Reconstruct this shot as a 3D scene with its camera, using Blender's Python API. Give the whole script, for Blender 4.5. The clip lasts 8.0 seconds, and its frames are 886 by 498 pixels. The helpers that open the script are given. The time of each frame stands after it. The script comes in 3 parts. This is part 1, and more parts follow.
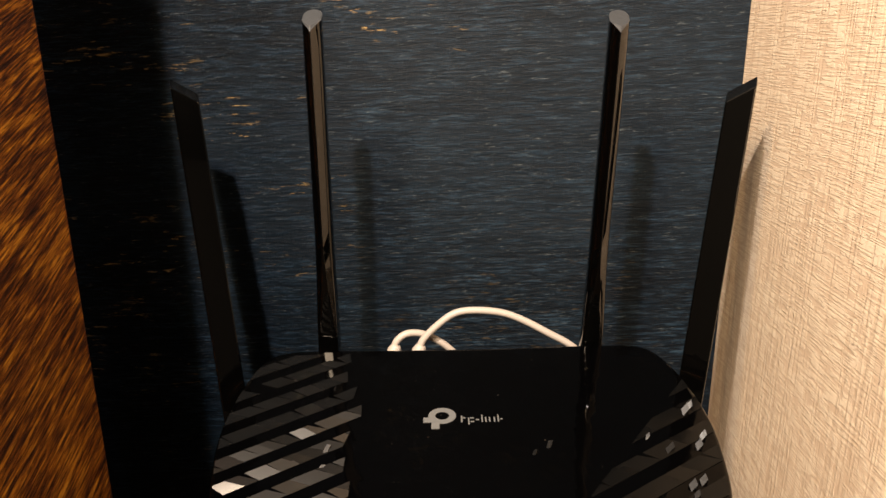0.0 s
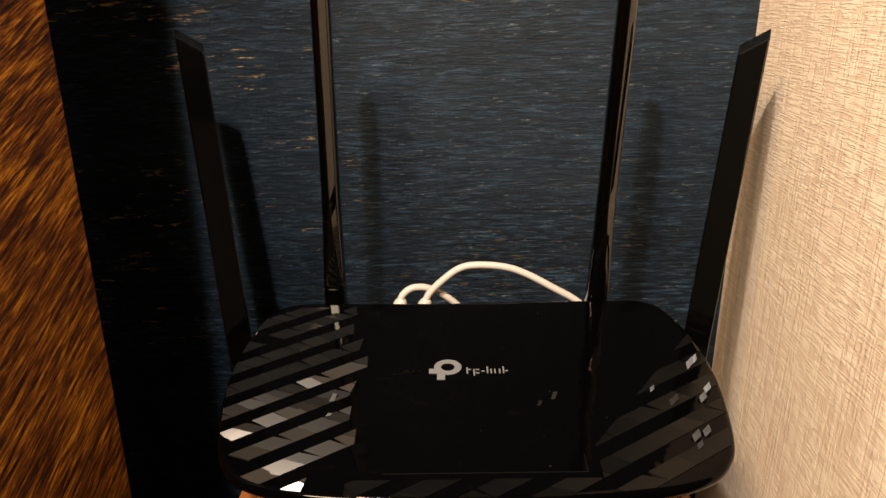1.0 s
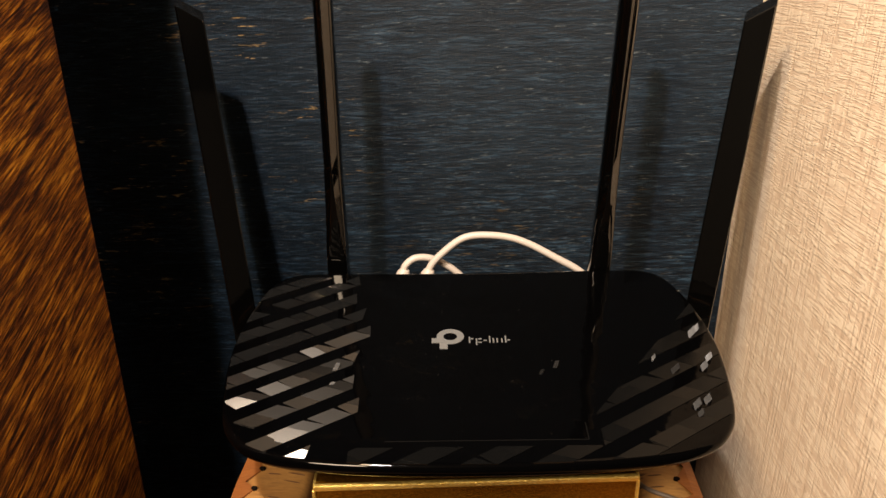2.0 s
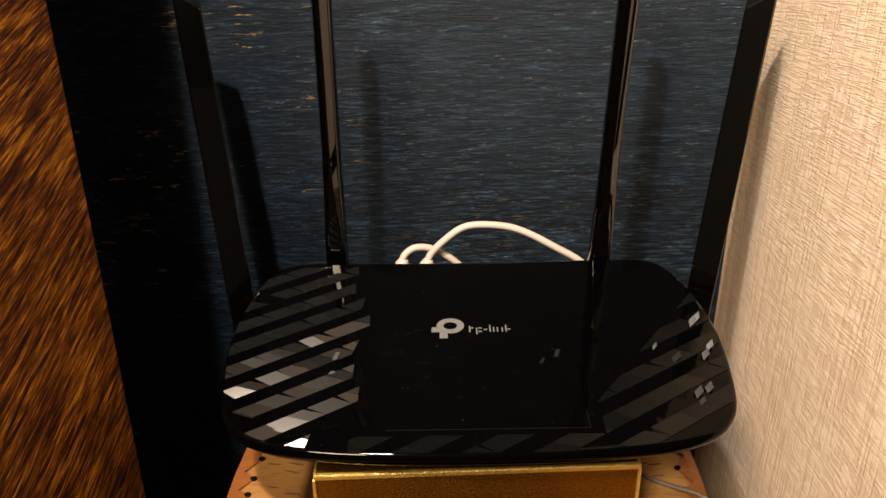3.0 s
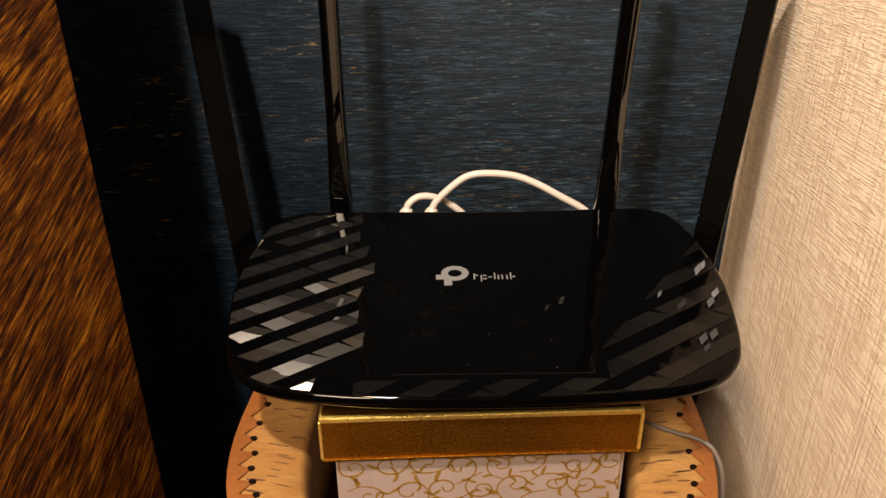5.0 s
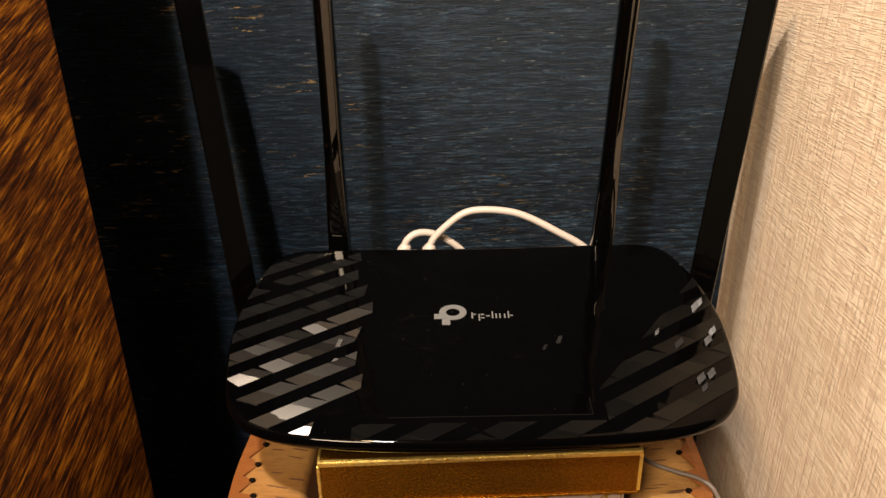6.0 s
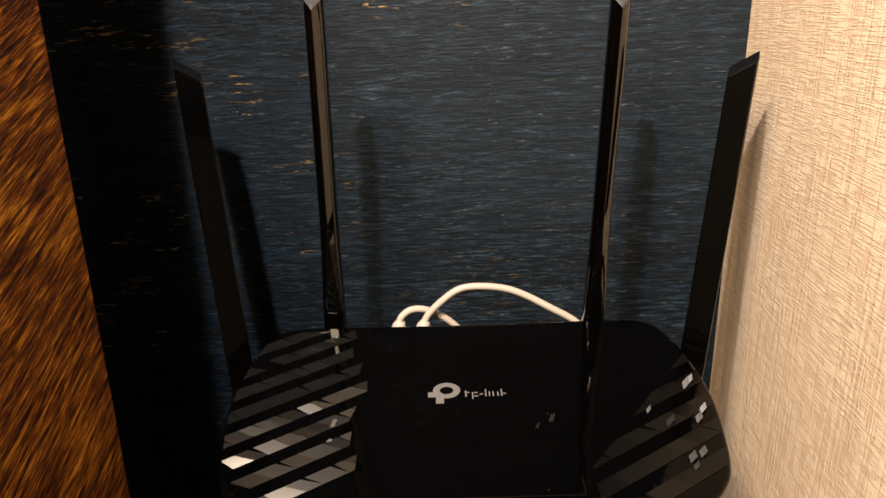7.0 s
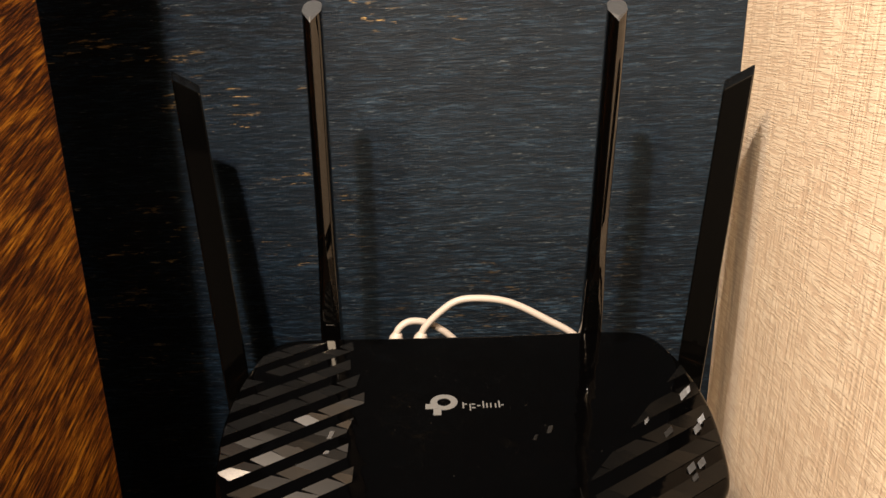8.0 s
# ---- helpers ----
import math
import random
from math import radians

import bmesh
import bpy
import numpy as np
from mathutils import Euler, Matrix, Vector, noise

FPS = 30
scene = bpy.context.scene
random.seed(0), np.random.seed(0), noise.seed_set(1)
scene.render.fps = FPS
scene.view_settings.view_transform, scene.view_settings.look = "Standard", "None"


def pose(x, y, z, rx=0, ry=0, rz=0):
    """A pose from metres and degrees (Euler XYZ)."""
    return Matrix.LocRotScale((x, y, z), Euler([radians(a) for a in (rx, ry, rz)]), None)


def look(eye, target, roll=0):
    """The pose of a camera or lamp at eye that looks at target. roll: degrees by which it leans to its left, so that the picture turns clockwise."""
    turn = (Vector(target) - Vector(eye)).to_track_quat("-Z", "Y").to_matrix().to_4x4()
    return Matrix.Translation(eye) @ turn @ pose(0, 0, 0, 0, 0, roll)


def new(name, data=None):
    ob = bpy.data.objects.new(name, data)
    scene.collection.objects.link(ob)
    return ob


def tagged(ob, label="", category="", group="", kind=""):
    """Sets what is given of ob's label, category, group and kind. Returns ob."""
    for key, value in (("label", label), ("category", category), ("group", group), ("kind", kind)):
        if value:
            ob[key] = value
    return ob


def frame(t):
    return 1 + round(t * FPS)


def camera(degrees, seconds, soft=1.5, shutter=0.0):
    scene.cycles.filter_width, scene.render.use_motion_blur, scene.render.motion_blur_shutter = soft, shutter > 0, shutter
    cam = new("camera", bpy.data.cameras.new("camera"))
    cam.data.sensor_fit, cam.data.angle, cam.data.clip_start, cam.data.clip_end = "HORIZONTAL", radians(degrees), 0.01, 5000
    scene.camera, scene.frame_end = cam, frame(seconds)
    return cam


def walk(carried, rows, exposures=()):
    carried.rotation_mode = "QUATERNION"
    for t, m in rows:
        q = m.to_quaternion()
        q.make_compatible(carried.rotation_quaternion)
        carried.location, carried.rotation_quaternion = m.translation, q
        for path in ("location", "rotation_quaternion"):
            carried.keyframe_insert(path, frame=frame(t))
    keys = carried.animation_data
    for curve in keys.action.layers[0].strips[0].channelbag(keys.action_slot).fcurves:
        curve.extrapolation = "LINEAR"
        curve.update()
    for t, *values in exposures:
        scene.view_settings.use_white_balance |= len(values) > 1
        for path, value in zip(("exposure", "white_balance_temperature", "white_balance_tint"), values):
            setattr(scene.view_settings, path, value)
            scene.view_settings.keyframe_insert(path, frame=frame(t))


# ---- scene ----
cam = camera(62.0, 8.0, soft=1.5)
PATH = [
    (0, (0.02, -0.052, 1.12), (-0.062, 1.861, 0.543), -0.6),
    (0.5, (0.02, -0.053, 1.119), (-0.069, 1.849, 0.505), -0.3),
    (1, (0.019, -0.053, 1.114), (-0.075, 1.829, 0.445), -0.3),
    (1.5, (0.019, -0.052, 1.114), (-0.083, 1.818, 0.411), -0.4),
    (1.7, (0.020, -0.053, 1.114), (-0.085, 1.806, 0.385), -0.5),
    (2.8, (0.019, -0.053, 1.111), (-0.081, 1.797, 0.36), -0.6),
    (3, (0.018, -0.052, 1.11), (-0.076, 1.797, 0.353), -0.5),
    (3.2, (0.016, -0.054, 1.106), (-0.068, 1.772, 0.296), 0.1),
    (3.5, (0.017, -0.052, 1.104), (-0.071, 1.754, 0.249), -0.1),
    (4, (0.017, -0.051, 1.104), (-0.081, 1.747, 0.234), -0.3),
    (4.5, (0.016, -0.051, 1.104), (-0.082, 1.748, 0.235), -0.3),
    (4.7, (0.017, -0.052, 1.104), (-0.084, 1.749, 0.239), -0.4),
    (5.8, (0.016, -0.051, 1.105), (-0.074, 1.757, 0.256), -0.3),
    (6, (0.018, -0.05, 1.113), (-0.082, 1.777, 0.305), -0.8),
    (6.2, (0.015, -0.054, 1.114), (-0.071, 1.807, 0.387), -0.8),
    (6.5, (0.02, -0.055, 1.119), (-0.082, 1.821, 0.433), -1.1),
    (7, (0.021, -0.055, 1.123), (-0.074, 1.836, 0.478), -1.2),
    (7.5, (0.02, -0.056, 1.122), (-0.064, 1.845, 0.508), -1.0),
    (8, (0.02, -0.056, 1.121), (-0.063, 1.848, 0.516), -1.0),
]
walk(cam, [(t, look(eye, target, roll)) for t, eye, target, roll in PATH])

# ---- light: a two-headed lamp close above the camera, a dim room lamp far behind ----
scene.view_settings.exposure = 0.0
world = bpy.data.worlds.new("world")
scene.world = world
world.use_nodes = True
world.node_tree.nodes["Background"].inputs[0].default_value = (0.05, 0.04, 0.03, 1)
world.node_tree.nodes["Background"].inputs[1].default_value = 0.05
LAMPS = [  # place, watts, colour, radius
    ((-0.102, -0.130, 1.560), 29.0, (0.93, 0.84, 0.77), 0.011),
    ((-0.116, -0.050, 1.450), 12.0, (1.0, 0.68, 0.38), 0.022),
    ((-0.50, -1.15, 2.14), 215.0, (1.0, 0.765, 0.53), 0.20),
]
for place, watts, tint, size in LAMPS:
    lamp_data = bpy.data.lights.new("room_lamp", "POINT")
    lamp_data.energy, lamp_data.color, lamp_data.shadow_soft_size = watts, tint, size
    lamp = new("room_lamp", lamp_data)
    lamp.matrix_world = pose(*place)


# ---- materials ----
class Mat:
    """A node material with a Principled shader and short calls for its nodes."""

    def __init__(self, name, color=(0.5, 0.5, 0.5), rough=0.5, metal=0.0, spec=0.5, coat=0.0):
        self.m = bpy.data.materials.new(name)
        self.m.use_nodes = True
        self.nt = self.m.node_tree
        self.b = self.nt.nodes["Principled BSDF"]
        self.b.inputs["Base Color"].default_value = (*color, 1)
        self.b.inputs["Roughness"].default_value = rough
        self.b.inputs["Metallic"].default_value = metal
        self.b.inputs["Specular IOR Level"].default_value = spec
        self.b.inputs["Coat Weight"].default_value = coat
        self.tc = self.nt.nodes.new("ShaderNodeTexCoord")

    def link(self, a, b):
        self.nt.links.new(a, b)
        return self

    def coords(self, scale, turn=(0, 0, 0), shift=(0, 0, 0)):
        """Object coordinates, turned, then scaled."""
        first = self.nt.nodes.new("ShaderNodeMapping")
        first.inputs["Rotation"].default_value = turn
        first.inputs["Location"].default_value = shift
        self.link(self.tc.outputs["Object"], first.inputs["Vector"])
        second = self.nt.nodes.new("ShaderNodeMapping")
        second.inputs["Scale"].default_value = scale
        self.link(first.outputs[0], second.inputs["Vector"])
        return second.outputs[0]

    def noise(self, vector, scale=1.0, detail=3.0, rough=0.55, distort=0.0):
        n = self.nt.nodes.new("ShaderNodeTexNoise")
        n.inputs["Scale"].default_value, n.inputs["Detail"].default_value = scale, detail
        n.inputs["Roughness"].default_value, n.inputs["Distortion"].default_value = rough, distort
        self.link(vector, n.inputs["Vector"])
        return n.outputs["Fac"]

    def ramp(self, fac, stops):
        r = self.nt.nodes.new("ShaderNodeValToRGB")
        while len(r.color_ramp.elements) < len(stops):
            r.color_ramp.elements.new(0.5)
        for e, (p, c) in zip(r.color_ramp.elements, stops):
            e.position = p
            e.color = (*c, 1) if len(c) == 3 else (c[0], c[0], c[0], 1)
        self.link(fac, r.inputs[0])
        return r.outputs[0]

    def math(self, op, a, b=0.5):
        n = self.nt.nodes.new("ShaderNodeMath")
        n.operation = op
        for k, v in enumerate((a, b)):
            if isinstance(v, (int, float)):
                n.inputs[k].default_value = v
            else:
                self.link(v, n.inputs[k])
        return n.outputs[0]

    def mix(self, fac, a, b):
        n = self.nt.nodes.new("ShaderNodeMix")
        n.data_type = "RGBA"
        for sock, v in ((n.inputs[0], fac), (n.inputs[6], a), (n.inputs[7], b)):
            if isinstance(v, (int, float)):
                sock.default_value = v
            elif isinstance(v, tuple):
                sock.default_value = (*v, 1)
            else:
                self.link(v, sock)
        return n.outputs[2]

    def color(self, out):
        return self.link(out, self.b.inputs["Base Color"])

    def rough(self, out):
        return self.link(out, self.b.inputs["Roughness"])

    def bump(self, height, strength=0.5, distance=0.001):
        n = self.nt.nodes.new("ShaderNodeBump")
        n.inputs["Strength"].default_value, n.inputs["Distance"].default_value = strength, distance
        self.link(height, n.inputs["Height"])
        self.link(n.outputs[0], self.b.inputs["Normal"])
        return self


def blue_wall():
    k = Mat("blue_streaked_wallpaper", rough=0.5, spec=0.17)
    turn = (0, radians(1.5), 0)
    fine = k.noise(k.coords((64, 1, 640), turn), 1.0, 6, 0.72, 0.55)
    mid = k.noise(k.coords((16, 1, 120), turn), 1.0, 4, 0.65, 0.5)
    blot = k.noise(k.coords((5, 1, 9), shift=(0.35, 0, 0.2)), 1.0, 3)
    thread = k.noise(k.coords((105, 1, 820), (0, radians(4), 0), (0.2, 0, 0.4)), 1.0, 4, 0.68, 0.4)
    base = k.ramp(fine, [(0.36, (0.0004, 0.0017, 0.0038)), (0.52, (0.0032, 0.0084, 0.0160)), (0.66, (0.023, 0.047, 0.078))])
    base = k.mix(k.ramp(mid, [(0.40, (0.0,)), (0.68, (0.65,))]), base, (0.0007, 0.0018, 0.0036))
    base = k.mix(k.ramp(blot, [(0.42, (0.0,)), (0.62, (0.35,))]), base, (0.010, 0.019, 0.031))
    base = k.mix(k.ramp(thread, [(0.62, (0.0,)), (0.72, (0.45,))]), base, (0.17, 0.20, 0.21))
    fleck = k.noise(k.coords((52, 1, 330), (0, radians(2), 0), (0.3, 0, 0.1)), 1.0, 4, 0.68, 0.3)
    area = k.noise(k.coords((9, 1, 22), shift=(0.02, 0, 0.03)), 1.0, 2)
    sep = k.nt.nodes.new("ShaderNodeSeparateXYZ")
    k.link(k.coords((1, 1, 1)), sep.inputs[0])
    worn = k.ramp(k.math("ADD", k.math("MULTIPLY", sep.outputs[0], -2.2), k.math("MULTIPLY", k.math("SUBTRACT", sep.outputs[2], 1.0), 1.6)), [(0.06, (0.10,)), (0.36, (1.0,))])
    hot = k.math("MULTIPLY", k.ramp(fleck, [(0.61, (0.0,)), (0.68, (1.0,))]), k.ramp(area, [(0.53, (0.0,)), (0.62, (1.0,))]))
    hot = k.math("MULTIPLY", hot, worn)
    k.color(k.mix(hot, base, (0.42, 0.29, 0.12)))
    k.rough(k.ramp(fine, [(0.3, (0.55,)), (0.7, (0.38,))]))
    return k.bump(k.math("ADD", fine, k.math("MULTIPLY", mid, 0.6)), 0.7, 0.0012).m


def linen_wallpaper():
    """Combed threads both ways, broken into short dashes, with smooth bare patches between."""
    k = Mat("embossed_linen_wallpaper", rough=0.6, spec=0.3)
    weft = k.noise(k.coords((1, 50, 1000), (radians(1.0), 0, 0)), 1.0, 2, 0.5, 0.03)
    weft2 = k.noise(k.coords((1, 150, 1800)), 1.0, 2, 0.5)
    warp = k.noise(k.coords((1, 380, 16), (radians(-1), 0, 0)), 1.0, 2, 0.5, 0.06)
    band = k.noise(k.coords((1, 50, 7)), 1.0, 3)
    bare = k.noise(k.coords((1, 85, 120)), 1.0, 4, 0.65, 0.4)
    comb = k.noise(k.coords((1, 18, 26), shift=(0, 0.3, 0.1)), 1.0, 3)
    worn = k.ramp(bare, [(0.38, (0.12,)), (0.47, (1.0,))])
    line = k.math("MULTIPLY", k.ramp(weft, [(0.44, (0.0,)), (0.52, (1.0,))]), worn)
    post = k.math("MULTIPLY", k.ramp(warp, [(0.50, (0.0,)), (0.56, (1.0,))]), k.ramp(band, [(0.36, (0.15,)), (0.52, (1.0,))]))
    line = k.math("MULTIPLY", line, k.ramp(comb, [(0.30, (0.55,)), (0.60, (1.0,))]))
    h = k.math("ADD", line, k.math("MULTIPLY", weft2, 0.35))
    h = k.math("SUBTRACT", h, k.math("MULTIPLY", post, 0.8))
    tone = k.mix(line, (0.66, 0.52, 0.39), (0.80, 0.68, 0.53))
    tone = k.mix(k.math("MULTIPLY", post, 0.40), tone, (0.56, 0.42, 0.30))
    stripe = k.noise(k.coords((1, 120, 3.0)), 1.0, 2)
    tone = k.mix(k.ramp(stripe, [(0.60, (0.0,)), (0.66, (0.4,))]), tone, (0.57, 0.44, 0.32))
    k.color(tone)
    return k.bump(h, 0.6, 0.00042).m


def brown_wood():
    k = Mat("brown_grained_veneer", rough=0.5, spec=0.2)
    turn = (radians(-23), 0, 0)
    grain = k.noise(k.coords((1, 60, 1250), turn), 1.0, 5, 0.68, 0.15)
    flame = k.noise(k.coords((1, 40, 330), turn), 1.0, 4, 0.6, 0.5)
    cloud = k.noise(k.coords((1, 26, 44), turn, (0, 0.1, 0.3)), 1.0, 3, 0.6, 0.5)
    pore = k.noise(k.coords((1, 95, 1300), turn), 1.0, 3, 0.6)
    f = k.math("ADD", k.math("MULTIPLY", grain, 0.50), k.math("ADD", k.math("MULTIPLY", flame, 0.36), k.math("MULTIPLY", cloud, 0.14)))
    col = k.ramp(f, [(0.42, (0.012, 0.0019, 0.0003)), (0.47, (0.052, 0.0115, 0.0009)), (0.53, (0.205, 0.064, 0.0035)), (0.59, (0.50, 0.205, 0.015))])
    k.color(k.mix(k.ramp(pore, [(0.54, (0.0,)), (0.63, (0.7,))]), col, (0.009, 0.002, 0.0005)))
    k.rough(k.ramp(grain, [(0.35, (0.60,)), (0.65, (0.36,))]))
    return k.bump(k.math("ADD", grain, k.math("MULTIPLY", pore, 0.5)), 0.7, 0.0012).m


def gloss_black():
    k = Mat("glossy_black_plastic", (0.0004, 0.0004, 0.0005), 0.04, spec=0.10)
    dust = k.noise(k.coords((1, 1, 1)), 900, 2)
    speck = k.ramp(dust, [(0.755, (0.0,)), (0.775, (1.0,))])
    k.color(k.mix(k.math("MULTIPLY", speck, 0.35), (0.0005, 0.0005, 0.0006), (0.16, 0.14, 0.12)))
    smear = k.noise(k.coords((18, 30, 18)), 1.0, 3)
    k.rough(k.math("ADD", k.ramp(smear, [(0.4, (0.03,)), (0.7, (0.08,))]), k.math("MULTIPLY", speck, 0.5)))
    wave = k.noise(k.coords((95, 60, 60), (0, 0, radians(-32))), 1.0, 1)
    return k.bump(wave, 0.15, 0.0014).m


def satin_black(name, low, span, across, rough0, rough1, spec, shift=-0.35):
    """Black plastic with a fine slanted relief, facet by facet."""
    k = Mat(name, (0.002, 0.002, 0.002), 0.3, spec=spec)
    info = k.nt.nodes.new("ShaderNodeNewGeometry")
    white = k.nt.nodes.new("ShaderNodeTexWhiteNoise")
    white.noise_dimensions = "1D"
    k.link(k.math("ADD", info.outputs["Random Per Island"], 3.7), white.inputs["W"])
    sep = k.nt.nodes.new("ShaderNodeSeparateColor")
    k.link(white.outputs["Color"], sep.inputs[0])
    comb = k.nt.nodes.new("ShaderNodeCombineXYZ")
    k.link(k.math("MULTIPLY", k.math("ADD", sep.outputs[0], shift), across), comb.inputs[0])
    k.link(k.math("MULTIPLY", k.math("ADD", k.math("MULTIPLY", k.math("POWER", sep.outputs[1], 1.6), span), low), -1.0), comb.inputs[1])
    add = k.nt.nodes.new("ShaderNodeVectorMath")
    add.operation = "ADD"
    k.link(info.outputs["Normal"], add.inputs[0])
    k.link(comb.outputs[0], add.inputs[1])
    unit = k.nt.nodes.new("ShaderNodeVectorMath")
    unit.operation = "NORMALIZE"
    k.link(add.outputs[0], unit.inputs[0])
    k.link(unit.outputs[0], k.b.inputs["Normal"])
    k.rough(k.ramp(sep.outputs[2], [(0.0, (rough0,)), (1.0, (rough1,))]))
    return k.m


def antenna_black():
    k = Mat("antenna_black_plastic", (0.0006, 0.0006, 0.0006), 0.1, spec=0.8)
    n = k.noise(k.coords((60, 60, 12)), 1.0, 3)
    k.rough(k.ramp(n, [(0.3, (0.035,)), (0.7, (0.06,))]))
    return k.m


def gold_foil(name, dark, light, rough0, rough1):
    k = Mat(name, light, 0.38, metal=1.0)
    n = k.noise(k.coords((1100, 1100, 1100)), 1.0, 3, 0.6)
    big = k.noise(k.coords((26, 26, 26)), 1.0, 3)
    fleck = k.noise(k.coords((700, 700, 1100)), 1.0, 5, 0.75)
    k.color(k.mix(k.math("ADD", k.math("MULTIPLY", k.ramp(big, [(0.35, (0.0,)), (0.7, (1.0,))]), 0.25), k.math("MULTIPLY", k.ramp(fleck, [(0.40, (0.0,)), (0.66, (1.0,))]), 0.55)), dark, light))
    k.rough(k.ramp(n, [(0.3, (rough0,)), (0.7, (rough1,))]))
    return k.bump(n, 0.6, 0.0006).m


def pink_paper():
    k = Mat("pale_pink_paper", (0.72, 0.55, 0.47), 0.6, spec=0.3)
    n = k.noise(k.coords((30, 30, 30)), 1.0, 4)
    k.color(k.mix(n, (0.215, 0.160, 0.142), (0.30, 0.235, 0.215)))
    return k.bump(k.noise(k.coords((700, 700, 700)), 1.0, 2), 0.2, 0.0004).m


def birch_bark(name, light, dark, spot):
    k = Mat(name, light, 0.55, spec=0.35)
    big = k.noise(k.coords((22, 30, 22)), 1.0, 4, 0.6, 0.6)
    streak = k.noise(k.coords((60, 420, 60)), 1.0, 3)
    col = k.mix(k.ramp(big, [(0.32, (0.0,)), (0.68, (1.0,))]), dark, light)
    col = k.mix(k.ramp(streak, [(0.54, (0.0,)), (0.68, (0.55,))]), col, spot)
    fibre = k.noise(k.coords((260, 1100, 260)), 1.0, 3, 0.65)
    col = k.mix(k.ramp(fibre, [(0.48, (0.0,)), (0.66, (0.5,))]), col, spot)
    k.color(col)
    return k.bump(k.math("ADD", streak, big), 0.35, 0.0008).m


def plain(name, color, rough=0.5, grain=0.15, size=300, metal=0.0, spec=0.4):
    k = Mat(name, color, rough, metal, spec)
    n = k.noise(k.coords((size, size, size)), 1.0, 3)
    k.color(k.mix(n, tuple(c * (1 - grain) for c in color), tuple(min(1, c * (1 + grain)) for c in color)))
    return k.bump(n, 0.2, 0.0004).m


BLUE, LINEN, WOOD = blue_wall(), linen_wallpaper(), brown_wood()
GLOSS, ANTENNA = gloss_black(), antenna_black()
SATIN = satin_black("satin_black_facets", 0.30, 0.32, 0.26, 0.23, 0.32, 0.70, 0.35)
# Same plastic for the rear stripes, normals tilted less to put in their dimness.
SATIN_DIM = satin_black("satin_black_dim_rear_facets", 0.02, 0.16, 0.26, 0.23, 0.32, 0.70, 0.35)
GLINT = plain("glint_black_plastic", (0.003, 0.003, 0.003), 0.22, 0.1, 200, spec=1.0)
SHEEN = satin_black("sheen_black_facets", 0.0, 0.10, 0.10, 0.16, 0.30, 0.22)
GOLD, PINK = gold_foil("gold_foil_card", (0.17, 0.070, 0.006), (0.44, 0.210, 0.025), 0.34, 0.56), pink_paper()
# The lid's foil in a paler gold: lamp highlights put into the colour.
GOLD_LIT = gold_foil("gold_foil_lit", (0.85, 0.58, 0.12), (0.98, 0.82, 0.36), 0.35, 0.6)
VINE = plain("gold_ink", (0.17, 0.088, 0.012), 0.7, 0.25, 900)
BARK = birch_bark("birch_bark_pale", (0.33, 0.19, 0.062), (0.225, 0.106, 0.029), (0.17, 0.085, 0.028))
BARK_IN = birch_bark("birch_bark_orange", (0.235, 0.085, 0.020), (0.16, 0.054, 0.012), (0.13, 0.045, 0.012))
LENTICEL = plain("bark_lenticel", (0.085, 0.04, 0.018), 0.7)
HOLE = plain("stitch_hole_dark", (0.005, 0.003, 0.002), 0.9, spec=0.05)
WHITE = plain("white_cable_plastic", (0.42, 0.38, 0.35), 0.42, 0.04, 120)
GREY = plain("grey_cable_plastic", (0.10, 0.082, 0.070), 0.5, 0.06, 120)
# Lighter grey for the tip faces of the two ridged antennas.
TIP = plain("grey_antenna_tip", (0.042, 0.046, 0.052), 0.38, 0.2, 400)
SILVER = plain("silver_print", (0.12, 0.125, 0.13), 0.4, 0.06, 500)
DARK = plain("black_matt_plastic", (0.003, 0.003, 0.003), 0.6, spec=0.1)
CEIL = plain("dim_room_paint", (0.030, 0.028, 0.026), 0.8, 0.04, 60)
FLOOR = plain("brown_floor", (0.045, 0.028, 0.018), 0.5, 0.3, 25)
TABLE = plain("dark_shelf_wood", (0.10, 0.055, 0.03), 0.5, 0.3, 40)


# ---- mesh helpers ----
def link_mesh(name, bm, material, smooth=False):
    bmesh.ops.recalc_face_normals(bm, faces=bm.faces)
    me = bpy.data.meshes.new(name)
    bm.to_mesh(me)
    bm.free()
    for p in me.polygons:
        p.use_smooth = smooth
    me.materials.append(material)
    return new(name, me)


def part(name, bm, material, parent, label="", smooth=False):
    ob = link_mesh(name, bm, material, smooth)
    ob.parent = parent
    return tagged(ob, label)


def box_bm(x0, x1, y0, y1, z0, z1, bevel=0.0, segments=2):
    bm = bmesh.new()
    bmesh.ops.create_cube(bm, size=1.0)
    for v in bm.verts:
        v.co = Vector((x0 + (v.co.x + 0.5) * (x1 - x0), y0 + (v.co.y + 0.5) * (y1 - y0), z0 + (v.co.z + 0.5) * (z1 - z0)))
    if bevel:
        bmesh.ops.bevel(bm, geom=bm.edges[:], offset=bevel, segments=segments, affect="EDGES", profile=0.6)
    return bm


def rings_bm(rings, cap0=True, cap1=True):
    """A skin through closed rings of points."""
    bm = bmesh.new()
    made = [[bm.verts.new(p) for p in ring] for ring in rings]
    n = len(made[0])
    for a, b in zip(made, made[1:]):
        for i in range(n):
            bm.faces.new((a[i], a[(i + 1) % n], b[(i + 1) % n], b[i]))
    if cap0:
        bm.faces.new(list(reversed(made[0])))
    if cap1:
        bm.faces.new(made[-1])
    return bm


